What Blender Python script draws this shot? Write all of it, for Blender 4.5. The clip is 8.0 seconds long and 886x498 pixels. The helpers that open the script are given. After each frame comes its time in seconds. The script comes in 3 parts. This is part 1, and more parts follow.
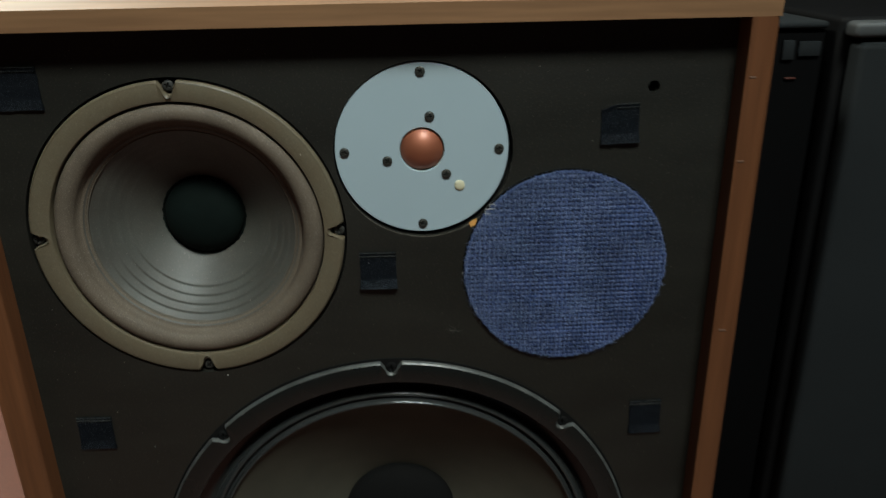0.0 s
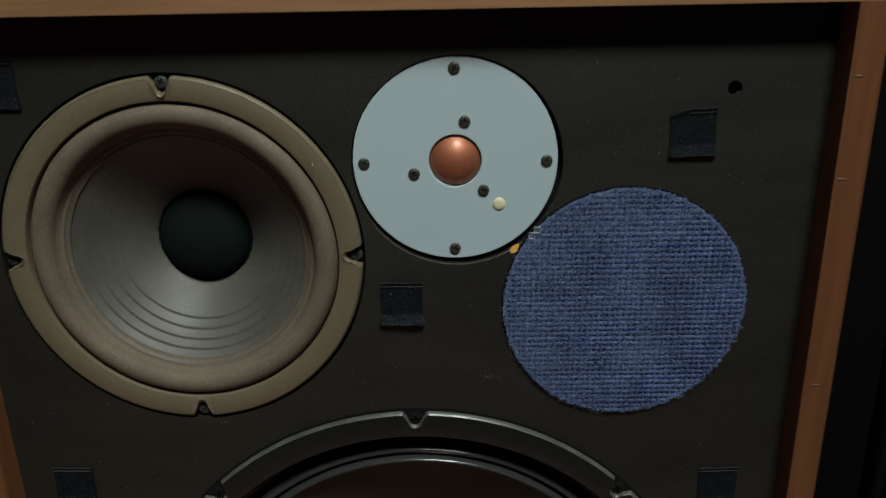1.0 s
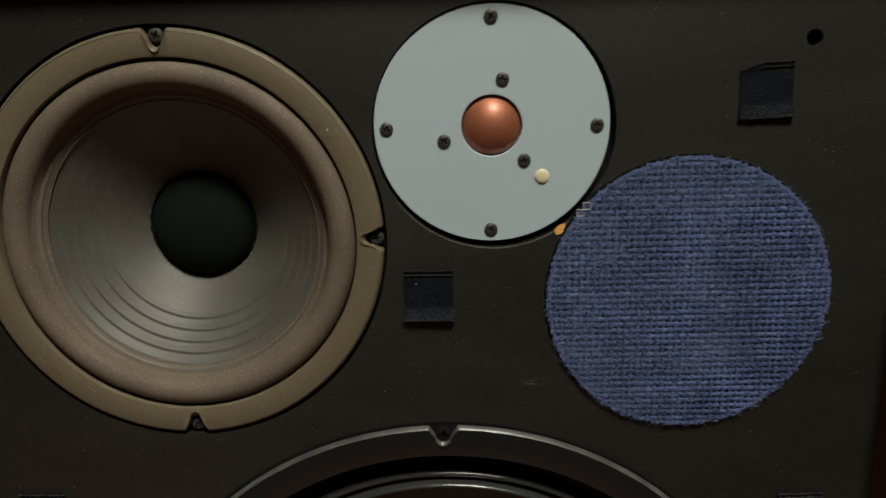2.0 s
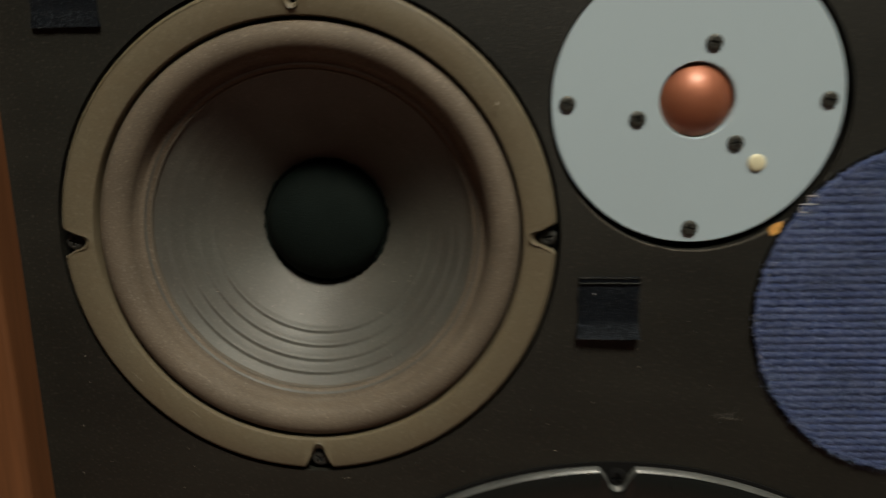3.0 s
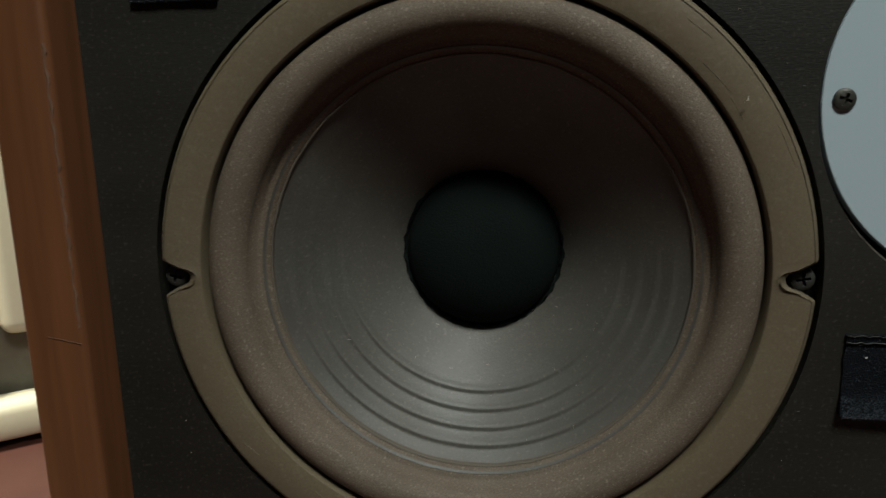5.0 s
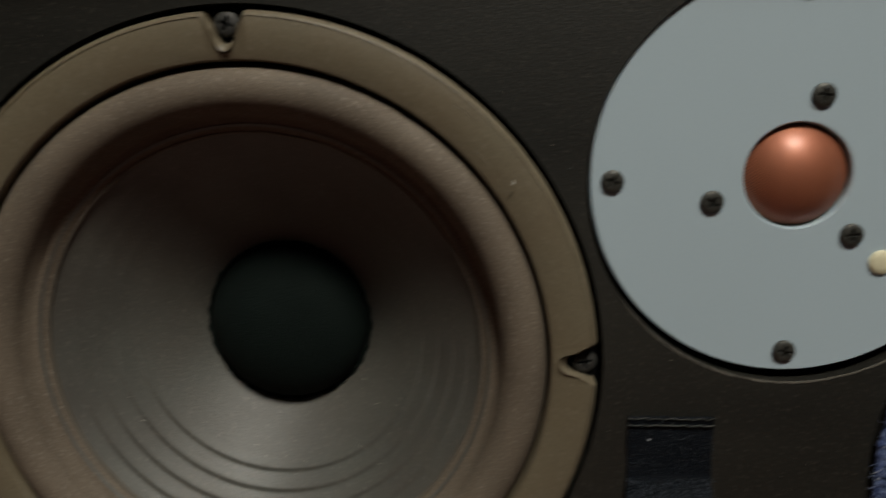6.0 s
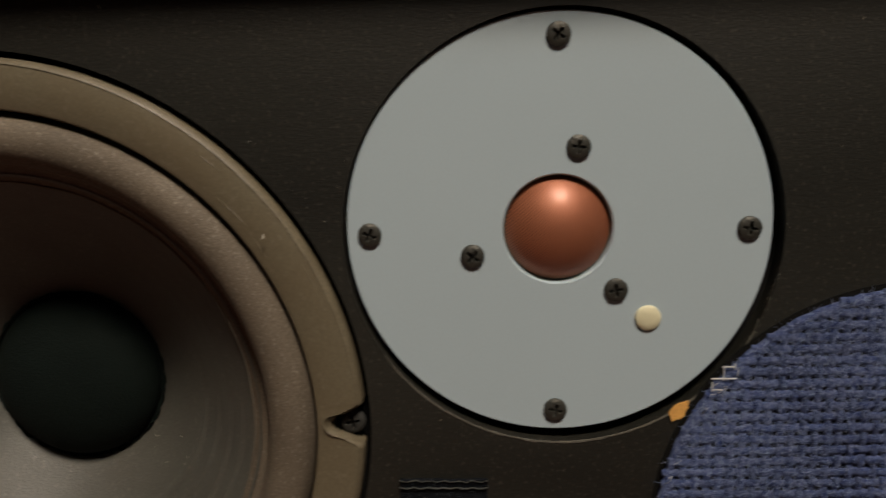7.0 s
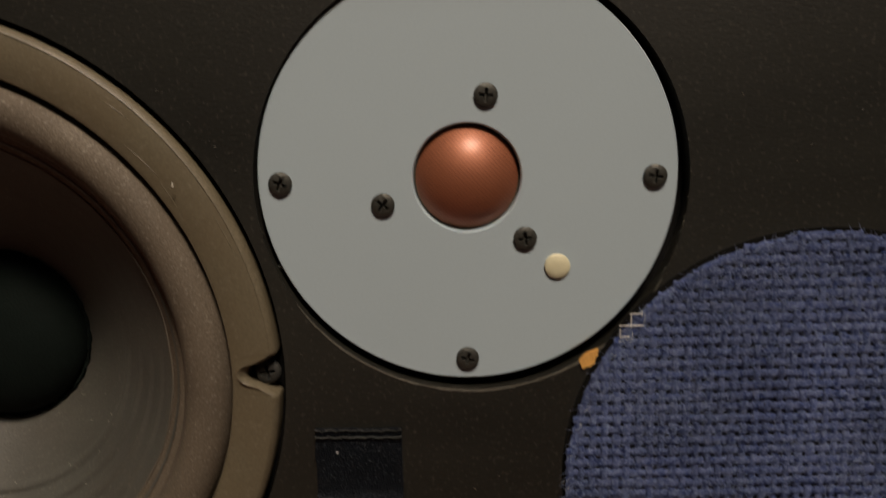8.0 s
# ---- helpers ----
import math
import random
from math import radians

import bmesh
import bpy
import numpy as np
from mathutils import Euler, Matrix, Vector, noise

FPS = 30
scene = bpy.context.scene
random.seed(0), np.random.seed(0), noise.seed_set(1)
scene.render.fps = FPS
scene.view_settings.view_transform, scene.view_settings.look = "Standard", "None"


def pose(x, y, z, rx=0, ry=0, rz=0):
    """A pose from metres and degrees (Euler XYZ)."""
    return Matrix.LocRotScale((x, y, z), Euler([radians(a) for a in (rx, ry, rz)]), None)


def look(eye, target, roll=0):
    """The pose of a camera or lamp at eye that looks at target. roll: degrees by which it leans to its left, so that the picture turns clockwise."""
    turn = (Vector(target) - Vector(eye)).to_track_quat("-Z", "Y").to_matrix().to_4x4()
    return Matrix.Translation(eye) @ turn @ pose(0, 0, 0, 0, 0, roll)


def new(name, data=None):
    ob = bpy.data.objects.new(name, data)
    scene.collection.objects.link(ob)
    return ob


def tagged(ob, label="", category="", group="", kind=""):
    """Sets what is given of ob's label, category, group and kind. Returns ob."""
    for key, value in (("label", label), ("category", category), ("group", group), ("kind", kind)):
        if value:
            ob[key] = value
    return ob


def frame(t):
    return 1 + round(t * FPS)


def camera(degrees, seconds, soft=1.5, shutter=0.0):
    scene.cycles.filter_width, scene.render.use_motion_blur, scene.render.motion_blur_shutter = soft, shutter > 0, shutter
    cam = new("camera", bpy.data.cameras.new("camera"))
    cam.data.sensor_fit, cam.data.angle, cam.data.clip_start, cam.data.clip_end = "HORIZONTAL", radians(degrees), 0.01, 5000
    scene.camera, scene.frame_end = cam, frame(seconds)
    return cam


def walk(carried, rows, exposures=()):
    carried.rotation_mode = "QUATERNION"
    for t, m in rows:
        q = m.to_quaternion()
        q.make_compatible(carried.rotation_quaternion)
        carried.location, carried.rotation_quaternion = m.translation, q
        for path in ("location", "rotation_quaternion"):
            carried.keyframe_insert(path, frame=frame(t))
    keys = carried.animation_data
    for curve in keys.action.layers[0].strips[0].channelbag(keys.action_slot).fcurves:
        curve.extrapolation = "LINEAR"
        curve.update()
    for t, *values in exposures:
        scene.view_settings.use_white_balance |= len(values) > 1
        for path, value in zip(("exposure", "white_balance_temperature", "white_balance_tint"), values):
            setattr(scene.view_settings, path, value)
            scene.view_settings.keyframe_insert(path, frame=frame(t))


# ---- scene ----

# the front of the tweeter's plate lies in the plane y = 0; its middle is UP above the floor
UP = 0.56
cam = camera(60.0, 8.0, soft=1.4, shutter=0.6)
ROWS = [
    (0.0, -0.0075, -0.4568, 0.1196, 67.98, 0.97, -2.80),
    (0.5, -0.0065, -0.4178, 0.1049, 69.64, 1.03, -0.85),
    (1.0, -0.0021, -0.3899, 0.0854, 71.19, 1.04, 0.39),
    (1.2, -0.0027, -0.3801, 0.0736, 71.93, 1.07, 0.67),
    (2.3, -0.0291, -0.3355, 0.0228, 76.88, 1.37, 0.75),
    (2.5, -0.0407, -0.3262, 0.0196, 77.18, 1.17, 1.16),
    (3.0, -0.0791, -0.2895, 0.0109, 77.31, 1.13, 2.72),
    (3.5, -0.1068, -0.2598, 0.0065, 78.14, 0.95, 4.21),
    (4.0, -0.1283, -0.2341, 0.0031, 78.92, 0.79, 5.51),
    (4.2, -0.1363, -0.2296, 0.0037, 79.08, 0.81, 6.08),
    (5.3, -0.1217, -0.2158, 0.0110, 77.40, 1.38, 6.36),
    (5.5, -0.1103, -0.2118, 0.0153, 77.51, 1.43, 5.87),
    (6.0, -0.0778, -0.2029, 0.0265, 77.78, 1.61, 3.72),
    (6.5, -0.0482, -0.1954, 0.0279, 78.64, 1.39, 2.33),
    (7.0, -0.0218, -0.1900, 0.0318, 79.35, 1.43, 1.85),
    (7.5, -0.0089, -0.1888, 0.0305, 79.34, 1.59, 1.45),
    (8.0, -0.0029, -0.1932, 0.0201, 78.95, 1.34, 0.79),
]
walk(cam, [(t, pose(x, y, z + UP, rx, ry, rz)) for t, x, y, z, rx, ry, rz in ROWS],
     [(0.0, 0.1, 5900, 1), (1.0, 0.14, 6150, 2), (2.5, 0.24, 7150, 11), (4.0, 0.06, 6750, 7), (5.5, -0.08, 6100, 8), (6.0, -0.04, 6650, 12), (6.5, 0.09, 7200, 17), (7.5, -0.02, 7650, 19), (8.0, -0.06, 7800, 21)])

# ---- light ----
world = bpy.data.worlds.new("world")
world.use_nodes = True
world.node_tree.nodes["Background"].inputs[0].default_value = (0.6, 0.7, 0.85, 1)
world.node_tree.nodes["Background"].inputs[1].default_value = 0.02
scene.world = world


def area_lamp(name, eye, target, size, size_y, watts, colour, spread=180):
    data = bpy.data.lights.new(name, "AREA")
    data.shape, data.size, data.size_y, data.energy, data.color = "RECTANGLE", size, size_y, watts, colour
    data.spread = radians(spread)
    ob = new(name, data)
    ob.matrix_world = look(eye, target)
    return ob


area_lamp("ceiling_lamp", (0.30, -1.20, 2.42), (-0.1, 0.0, 0.5), 0.45, 0.45, 6.9, (1.0, 0.86, 0.68), 75)
area_lamp("overhead_lamp", (0.28, -1.08, 2.42), (-0.08, 0.0, 0.5), 0.7, 0.7, 5.6, (0.84, 1.0, 1.04), 75)
# unseen lamp, added to brighten the cupboard and the floor near it
area_lamp("back_fill", (-1.25, 0.25, 2.42), (-1.1, 0.6, 0.0), 0.4, 0.4, 37.0, (1.0, 0.93, 0.78), 100)
# broad cool fill added in front of the closed south wall
area_lamp("front_fill", (0.3, -2.66, 0.75), (0.1, 0.0, 0.6), 3.4, 1.3, 0.28, (0.7, 0.86, 1.0))


# ---- materials ----
def material(name, colour, rough=0.5, metal=0.0, grain=400.0, amount=0.15, blotch=12.0, blotch_amount=0.15,
             bump=0.1, stretch=(1, 1, 1), tint=None, spec=0.5, random_tone=0.0, cloud=0.0, bump_grain=None, rough_var=0.12,
             lint=None, lint_amount=0.0, island=0.0):
    """A surface with fine grain and larger blotches, in metres."""
    m = bpy.data.materials.new(name)
    m.use_nodes = True
    nt = m.node_tree
    b = nt.nodes["Principled BSDF"]
    n, l = nt.nodes.new, nt.links.new
    co = n("ShaderNodeTexCoord")
    mp = n("ShaderNodeMapping")
    mp.inputs["Scale"].default_value = stretch
    l(co.outputs["Object"], mp.inputs[0])
    fine, wide = n("ShaderNodeTexNoise"), n("ShaderNodeTexNoise")
    fine.inputs["Scale"].default_value, fine.inputs["Detail"].default_value = grain, 4
    wide.inputs["Scale"].default_value, wide.inputs["Detail"].default_value = blotch, 3
    l(mp.outputs[0], fine.inputs[0])
    l(mp.outputs[0], wide.inputs[0])
    second = tint or tuple(c * 0.45 for c in colour)
    mix1, mix2 = n("ShaderNodeMix"), n("ShaderNodeMix")
    for mx in (mix1, mix2):
        mx.data_type = "RGBA"
    r1, r2 = n("ShaderNodeMapRange"), n("ShaderNodeMapRange")
    for r, noise_node, amt in ((r1, fine, amount), (r2, wide, blotch_amount)):
        r.inputs["From Min"].default_value, r.inputs["From Max"].default_value = 0.3, 0.7
        r.inputs["To Max"].default_value = amt
        l(noise_node.outputs[0], r.inputs["Value"])
    mix1.inputs[6].default_value = (*colour, 1)
    mix1.inputs[7].default_value = (*(c * 0.4 for c in colour), 1)
    l(r1.outputs[0], mix1.inputs[0])
    l(mix1.outputs[2], mix2.inputs[6])
    mix2.inputs[7].default_value = (*second, 1)
    l(r2.outputs[0], mix2.inputs[0])
    out = mix2.outputs[2]
    if cloud:
        big, hsv2, mr2 = n("ShaderNodeTexNoise"), n("ShaderNodeHueSaturation"), n("ShaderNodeMapRange")
        big.inputs["Scale"].default_value, big.inputs["Detail"].default_value = 38, 3
        l(mp.outputs[0], big.inputs[0])
        mr2.inputs["From Min"].default_value, mr2.inputs["From Max"].default_value = 0.32, 0.68
        mr2.inputs["To Min"].default_value, mr2.inputs["To Max"].default_value = 1 - cloud, 1 + cloud
        l(big.outputs[0], mr2.inputs["Value"])
        l(mr2.outputs[0], hsv2.inputs["Value"])
        l(out, hsv2.inputs["Color"])
        out = hsv2.outputs[0]
    if lint:
        specks, pick, over = n("ShaderNodeTexNoise"), n("ShaderNodeMapRange"), n("ShaderNodeMix")
        specks.inputs["Scale"].default_value, specks.inputs["Detail"].default_value = lint, 2
        l(co.outputs["Object"], specks.inputs[0])
        pick.inputs["From Min"].default_value, pick.inputs["From Max"].default_value = 0.58, 0.74
        pick.inputs["To Max"].default_value = lint_amount
        l(specks.outputs[0], pick.inputs["Value"])
        over.data_type = "RGBA"
        l(pick.outputs[0], over.inputs[0])
        l(out, over.inputs[6])
        over.inputs[7].default_value = (0.34, 0.3, 0.25, 1)
        out = over.outputs[2]
    if island:
        geo, hsv3, mr3 = n("ShaderNodeNewGeometry"), n("ShaderNodeHueSaturation"), n("ShaderNodeMapRange")
        mr3.inputs["To Min"].default_value, mr3.inputs["To Max"].default_value = 1 - island, 1 + island
        l(geo.outputs["Random Per Island"], mr3.inputs["Value"])
        l(mr3.outputs[0], hsv3.inputs["Value"])
        l(out, hsv3.inputs["Color"])
        out = hsv3.outputs[0]
    if random_tone:
        info, hsv, mr = n("ShaderNodeObjectInfo"), n("ShaderNodeHueSaturation"), n("ShaderNodeMapRange")
        mr.inputs["To Min"].default_value, mr.inputs["To Max"].default_value = 1 - random_tone, 1 + random_tone
        l(info.outputs["Random"], mr.inputs["Value"])
        l(mr.outputs[0], hsv.inputs["Value"])
        l(out, hsv.inputs["Color"])
        out = hsv.outputs[0]
    l(out, b.inputs["Base Color"])
    rr = n("ShaderNodeMapRange")
    rr.inputs["To Min"].default_value, rr.inputs["To Max"].default_value = max(0.03, rough - rough_var), min(1, rough + rough_var)
    l(wide.outputs[0], rr.inputs["Value"])
    l(rr.outputs[0], b.inputs["Roughness"])
    b.inputs["Metallic"].default_value = metal
    b.inputs["Specular IOR Level"].default_value = spec
    if bump:
        bp = n("ShaderNodeBump")
        bp.inputs["Strength"].default_value, bp.inputs["Distance"].default_value = bump, 0.0006
        src_node = fine
        if bump_grain:
            src_node = n("ShaderNodeTexNoise")
            src_node.inputs["Scale"].default_value = bump_grain
            l(mp.outputs[0], src_node.inputs[0])
        l(src_node.outputs[0], bp.inputs["Height"])
        l(bp.outputs[0], b.inputs["Normal"])
    return m


def wood(name, stretch, colour, tint):
    return material(name, colour, 0.42, grain=260, amount=0.55, blotch=28, blotch_amount=0.5, bump=0.12,
                    stretch=stretch, tint=tint)


# one walnut in two tones: top panel's light and sides' shade are in the colour
WOOD_X_LIT = wood("lit_walnut_along_x", (0.05, 1, 1), (0.27, 0.15, 0.075), (0.16, 0.08, 0.038))
WOOD_Z_SHADED = wood("shaded_walnut_along_z", (1, 1, 0.05), (0.154, 0.062, 0.025), (0.086, 0.031, 0.013))
ORANGE = material("raw_orange_board", (0.75, 0.38, 0.1), 0.8, grain=1500, amount=0.4, blotch=200, blotch_amount=0.3)
BAFFLE = material("black_painted_board", (0.0099, 0.0101, 0.0079), 0.5, grain=2600, amount=0.5, blotch=14, blotch_amount=0.6,
                  bump=0.14, tint=(0.0134, 0.0126, 0.0094), spec=0.5, stretch=(0.3, 1, 1), lint=900, lint_amount=0.07, cloud=0.2)
BLACK = material("black_void", (0.006, 0.006, 0.006), 0.9, grain=500, spec=0.1)
GAP_BLACK = material("gap_darkness", (0.0026, 0.0026, 0.0028), 0.9, grain=500, spec=0.04)
FLANGE = material("olive_grey_paint", (0.132, 0.111, 0.074), 0.46, grain=1500, amount=0.4, blotch=60, blotch_amount=0.5, bump=0.22,
                  tint=(0.105, 0.079, 0.046), bump_grain=320, lint=700, lint_amount=0.1)
CONE = material("grey_paper_cone", (0.072, 0.073, 0.063), 0.58, grain=1500, amount=0.5, blotch=34, blotch_amount=0.65, bump=0.25,
                tint=(0.044, 0.037, 0.029), spec=0.75, lint=900, lint_amount=0.12, cloud=0.12)
LAP = material("glued_lap", (0.105, 0.09, 0.07), 0.65, grain=1500, amount=0.2, blotch=60, blotch_amount=0.3, bump=0.2)
SURROUND = material("brown_coated_cloth", (0.150, 0.120, 0.089), 0.7, grain=2200, amount=0.85, blotch=50, blotch_amount=0.45, bump=0.28,
                    tint=(0.088, 0.067, 0.048), spec=0.35, lint=1150, lint_amount=0.32, cloud=0.12)
CAP = material("dark_green_felt", (0.0023, 0.0068, 0.0056), 0.85, grain=1600, amount=0.4, blotch=90, blotch_amount=0.4, bump=0.5, spec=0.16)
WOOFER_FRAME = material("black_gloss_paint", (0.009, 0.0102, 0.0096), 0.28, grain=700, amount=0.3, blotch=25, blotch_amount=0.4, bump=0.15)
WOOFER_ROLL = material("black_rubber", (0.028, 0.03, 0.03), 0.2, grain=800, bump=0.15)
WOOFER_CONE = material("dark_brown_paper", (0.066, 0.063, 0.045), 0.75, grain=1200, amount=0.3, blotch=25, blotch_amount=0.4, bump=0.3)
PLATE = material("blue_grey_enamel", (0.36, 0.442, 0.49), 0.38, grain=1400, amount=0.05, blotch=18, blotch_amount=0.06, bump=0.04, rough_var=0.05)
SCREW = material("blackened_steel", (0.062, 0.062, 0.054), 0.45, metal=0.45, grain=1800, amount=0.5, blotch=300, blotch_amount=0.5, bump=0.3)
STICKER = material("cream_plastic", (0.62, 0.58, 0.4), 0.5, grain=900, amount=0.1, blotch=250, blotch_amount=0.15)
YARN = material("indigo_yarn", (0.034, 0.059, 0.178), 0.95, grain=1500, amount=1.0, blotch=700, blotch_amount=0.75, bump=1.0,
                tint=(0.125, 0.156, 0.27), spec=0.1, cloud=0.24, island=0.14)
FUZZ = material("pale_indigo_fibre", (0.25, 0.315, 0.49), 0.95, grain=500, amount=0.5, spec=0.1)
THREAD = material("white_thread", (0.62, 0.62, 0.6), 0.9, grain=900)
CLOTH_BACK = material("indigo_backing", (0.009, 0.012, 0.03), 0.95, grain=900)
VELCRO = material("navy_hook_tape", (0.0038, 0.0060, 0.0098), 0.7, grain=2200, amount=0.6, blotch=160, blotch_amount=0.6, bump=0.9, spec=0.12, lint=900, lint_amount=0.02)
HOOKS_LIT_BAND = material("grey_navy_hooks_and_lit_band", (0.06, 0.072, 0.088), 0.5, grain=1500, amount=0.5, spec=0.3)
SELVEDGE = material("pale_grey_stitching", (0.055, 0.058, 0.054), 0.8, grain=1500, amount=0.6, blotch=300, blotch_amount=0.8)
DUST = material("pale_dust", (0.42, 0.39, 0.33), 0.9, grain=2000)
WORN = material("worn_and_lit_edge", (0.19, 0.18, 0.15), 0.7, grain=900, amount=0.8, blotch=140, blotch_amount=0.7)
SALMON = material("salmon_floor", (0.09, 0.034, 0.024), 0.5, grain=220, amount=0.25, blotch=14, blotch_amount=0.3, bump=0.1)
CREAM = material("cream_enamel", (0.74, 0.7, 0.52), 0.35, grain=120, amount=0.05, blotch=8, blotch_amount=0.1, bump=0.03)
OLIVE = material("olive_grey_metal", (0.17, 0.16, 0.12), 0.4, grain=80, amount=0.3, blotch=18, blotch_amount=0.5)
WALL = material("grey_plaster", (0.082, 0.07, 0.052), 0.9, grain=150, amount=0.1, blotch=4, blotch_amount=0.12, bump=0.2)
CEIL = material("white_plaster", (0.14, 0.138, 0.13), 0.9, grain=150, amount=0.08, blotch=4, blotch_amount=0.1, bump=0.2)
BLACK_CLOTH = material("black_grille_cloth", (0.014, 0.0165, 0.018), 0.9, grain=1500, amount=0.5, blotch=10, blotch_amount=0.4, bump=0.5, spec=0.2)
BLACK_WOOD = material("black_ash", (0.003, 0.003, 0.0034), 0.7, grain=500, amount=0.5, blotch=20, bump=0.2, spec=0.12)
GREY = material("dusty_grey_and_highlight", (0.06, 0.064, 0.066), 0.6, grain=500, amount=0.3, blotch=30, blotch_amount=0.5)


# paler olive: rubbed paint, and light caught by the midrange rim painted in
FLANGE_EDGE = material("rubbed_lit_olive_paint", (0.158, 0.132, 0.089), 0.5, grain=1200, amount=0.6, blotch=120, blotch_amount=0.8, tint=(0.1, 0.08, 0.05))
# grey edge colour is the painted highlight of the woofer frame's rim
FRAME_EDGE = material("frame_edge_highlight", (0.1, 0.105, 0.1), 0.35, grain=1200, amount=0.5, blotch=70, blotch_amount=0.9, tint=(0.035, 0.036, 0.035))
SCRATCH = material("rubbed_walnut", (0.155, 0.08, 0.045), 0.7, grain=500, amount=0.7, blotch=120, blotch_amount=0.6)
RED_MARK = material("dull_red", (0.07, 0.02, 0.013), 0.5, grain=900, amount=0.3, blotch=200, blotch_amount=0.4)
DARK_GREY = material("dark_dusty_plastic", (0.03, 0.03, 0.027), 0.6, grain=500, amount=0.3, blotch=60, blotch_amount=0.6)


def copper_cloth():
    m = bpy.data.materials.new("copper_woven_dome")
    m.use_nodes = True
    nt = m.node_tree
    b, n, l = nt.nodes["Principled BSDF"], nt.nodes.new, nt.links.new
    co, mp = n("ShaderNodeTexCoord"), n("ShaderNodeMapping")
    mp.inputs["Rotation"].default_value = (0, radians(-48), 0)
    l(co.outputs["Object"], mp.inputs[0])
    waves = []
    for direction in ("X", "Z"):
        w = n("ShaderNodeTexWave")
        w.bands_direction = direction
        w.inputs["Scale"].default_value = 520 if direction == "X" else 380
        w.inputs["Distortion"].default_value = 0.6
        w.inputs["Detail"].default_value = 2
        l(mp.outputs[0], w.inputs[0])
        waves.append(w)
    add = n("ShaderNodeMath")
    add.operation = "MULTIPLY_ADD"
    add.inputs[1].default_value = 0.85
    soft_wave = n("ShaderNodeMath")
    soft_wave.operation = "MULTIPLY"
    soft_wave.inputs[1].default_value = 0.15
    l(waves[1].outputs[1], soft_wave.inputs[0])
    l(waves[0].outputs[1], add.inputs[0])
    l(soft_wave.outputs[0], add.inputs[2])
    ramp = n("ShaderNodeValToRGB")
    ramp.color_ramp.elements[0].color = (0.11, 0.026, 0.012, 1)
    ramp.color_ramp.elements[1].color = (0.56, 0.2, 0.105, 1)
    l(add.outputs[0], ramp.inputs[0])
    l(ramp.outputs[0], b.inputs["Base Color"])
    b.inputs["Metallic"].default_value, b.inputs["Roughness"].default_value = 0.55, 0.55
    b.inputs["Coat Weight"].default_value, b.inputs["Coat Roughness"].default_value = 0.5, 0.33
    bp = n("ShaderNodeBump")
    bp.inputs["Strength"].default_value, bp.inputs["Distance"].default_value = 0.12, 0.0001
    l(add.outputs[0], bp.inputs["Height"])
    l(bp.outputs[0], b.inputs["Normal"])
    return m


COPPER = copper_cloth()


# ---- mesh helpers ----
def mesh_of(bm, name, mat, smooth=None):
    bmesh.ops.recalc_face_normals(bm, faces=bm.faces[:])
    me = bpy.data.meshes.new(name)
    bm.to_mesh(me)
    bm.free()
    if smooth is not None:
        me.shade_smooth()
        me.set_sharp_from_angle(angle=radians(smooth))
    me.materials.append(mat)
    return me


def part(name, bm, mat, parent, label="", smooth=35, at=None):
    """Links a bmesh as one mesh object under a thing or a part."""
    ob = new(name, mesh_of(bm, name, mat, smooth) if isinstance(bm, bmesh.types.BMesh) else bm)
    ob.parent = parent
    if at is not None:
        ob.location = at
    return tagged(ob, label)


def thing(name, at, label, category, group="", kind=""):
    ob = new(name)
    ob.empty_display_size = 0.05
    ob.location = at
    return tagged(ob, label, category, group, kind)


def box(x0, x1, y0, y1, z0, z1, bevel=0.0, seg=3, edges=None):
    bm = bmesh.new()
    bmesh.ops.create_cube(bm, size=1, matrix=Matrix.LocRotScale(((x0 + x1) / 2, (y0 + y1) / 2, (z0 + z1) / 2), None,
                                                               (x1 - x0, y1 - y0, z1 - z0)))
    if bevel:
        chosen = [e for e in bm.edges if edges is None or edges((e.verts[0].co + e.verts[1].co) / 2)]
        bmesh.ops.bevel(bm, geom=chosen, offset=bevel, segments=seg, affect="EDGES", profile=0.5)
    return bm


def revolve(profile, centre, seg=128, angles=None, radius=None):
    """Turns (r, y) pairs round the axis through centre = (x, z). radius(r, i, a) may change a radius with the angle."""
    bm = bmesh.new()
    angles = angles or [2 * math.pi * k / seg for k in range(seg)]
    rings = []
    for i, (r, y) in enumerate(profile):
        if r < 1e-6:
            rings.append([bm.verts.new((centre[0], y, centre[1]))])
            continue
        ring = []
        for a in angles:
            rr, yy = (r, y) if radius is None else radius(r, y, i, a)
            ring.append(bm.verts.new((centre[0] + rr * math.sin(a), yy, centre[1] + rr * math.cos(a))))
        rings.append(ring)
    n = len(angles)
    for a, b in zip(rings, rings[1:]):
        for k in range(n):
            if len(b) == 1:
                bm.faces.new((a[k], a[(k + 1) % n], b[0]))
            elif len(a) == 1:
                bm.faces.new((a[0], b[k], b[(k + 1) % n]))
            else:
                bm.faces.new((a[k], a[(k + 1) % n], b[(k + 1) % n], b[k]))
    return bm


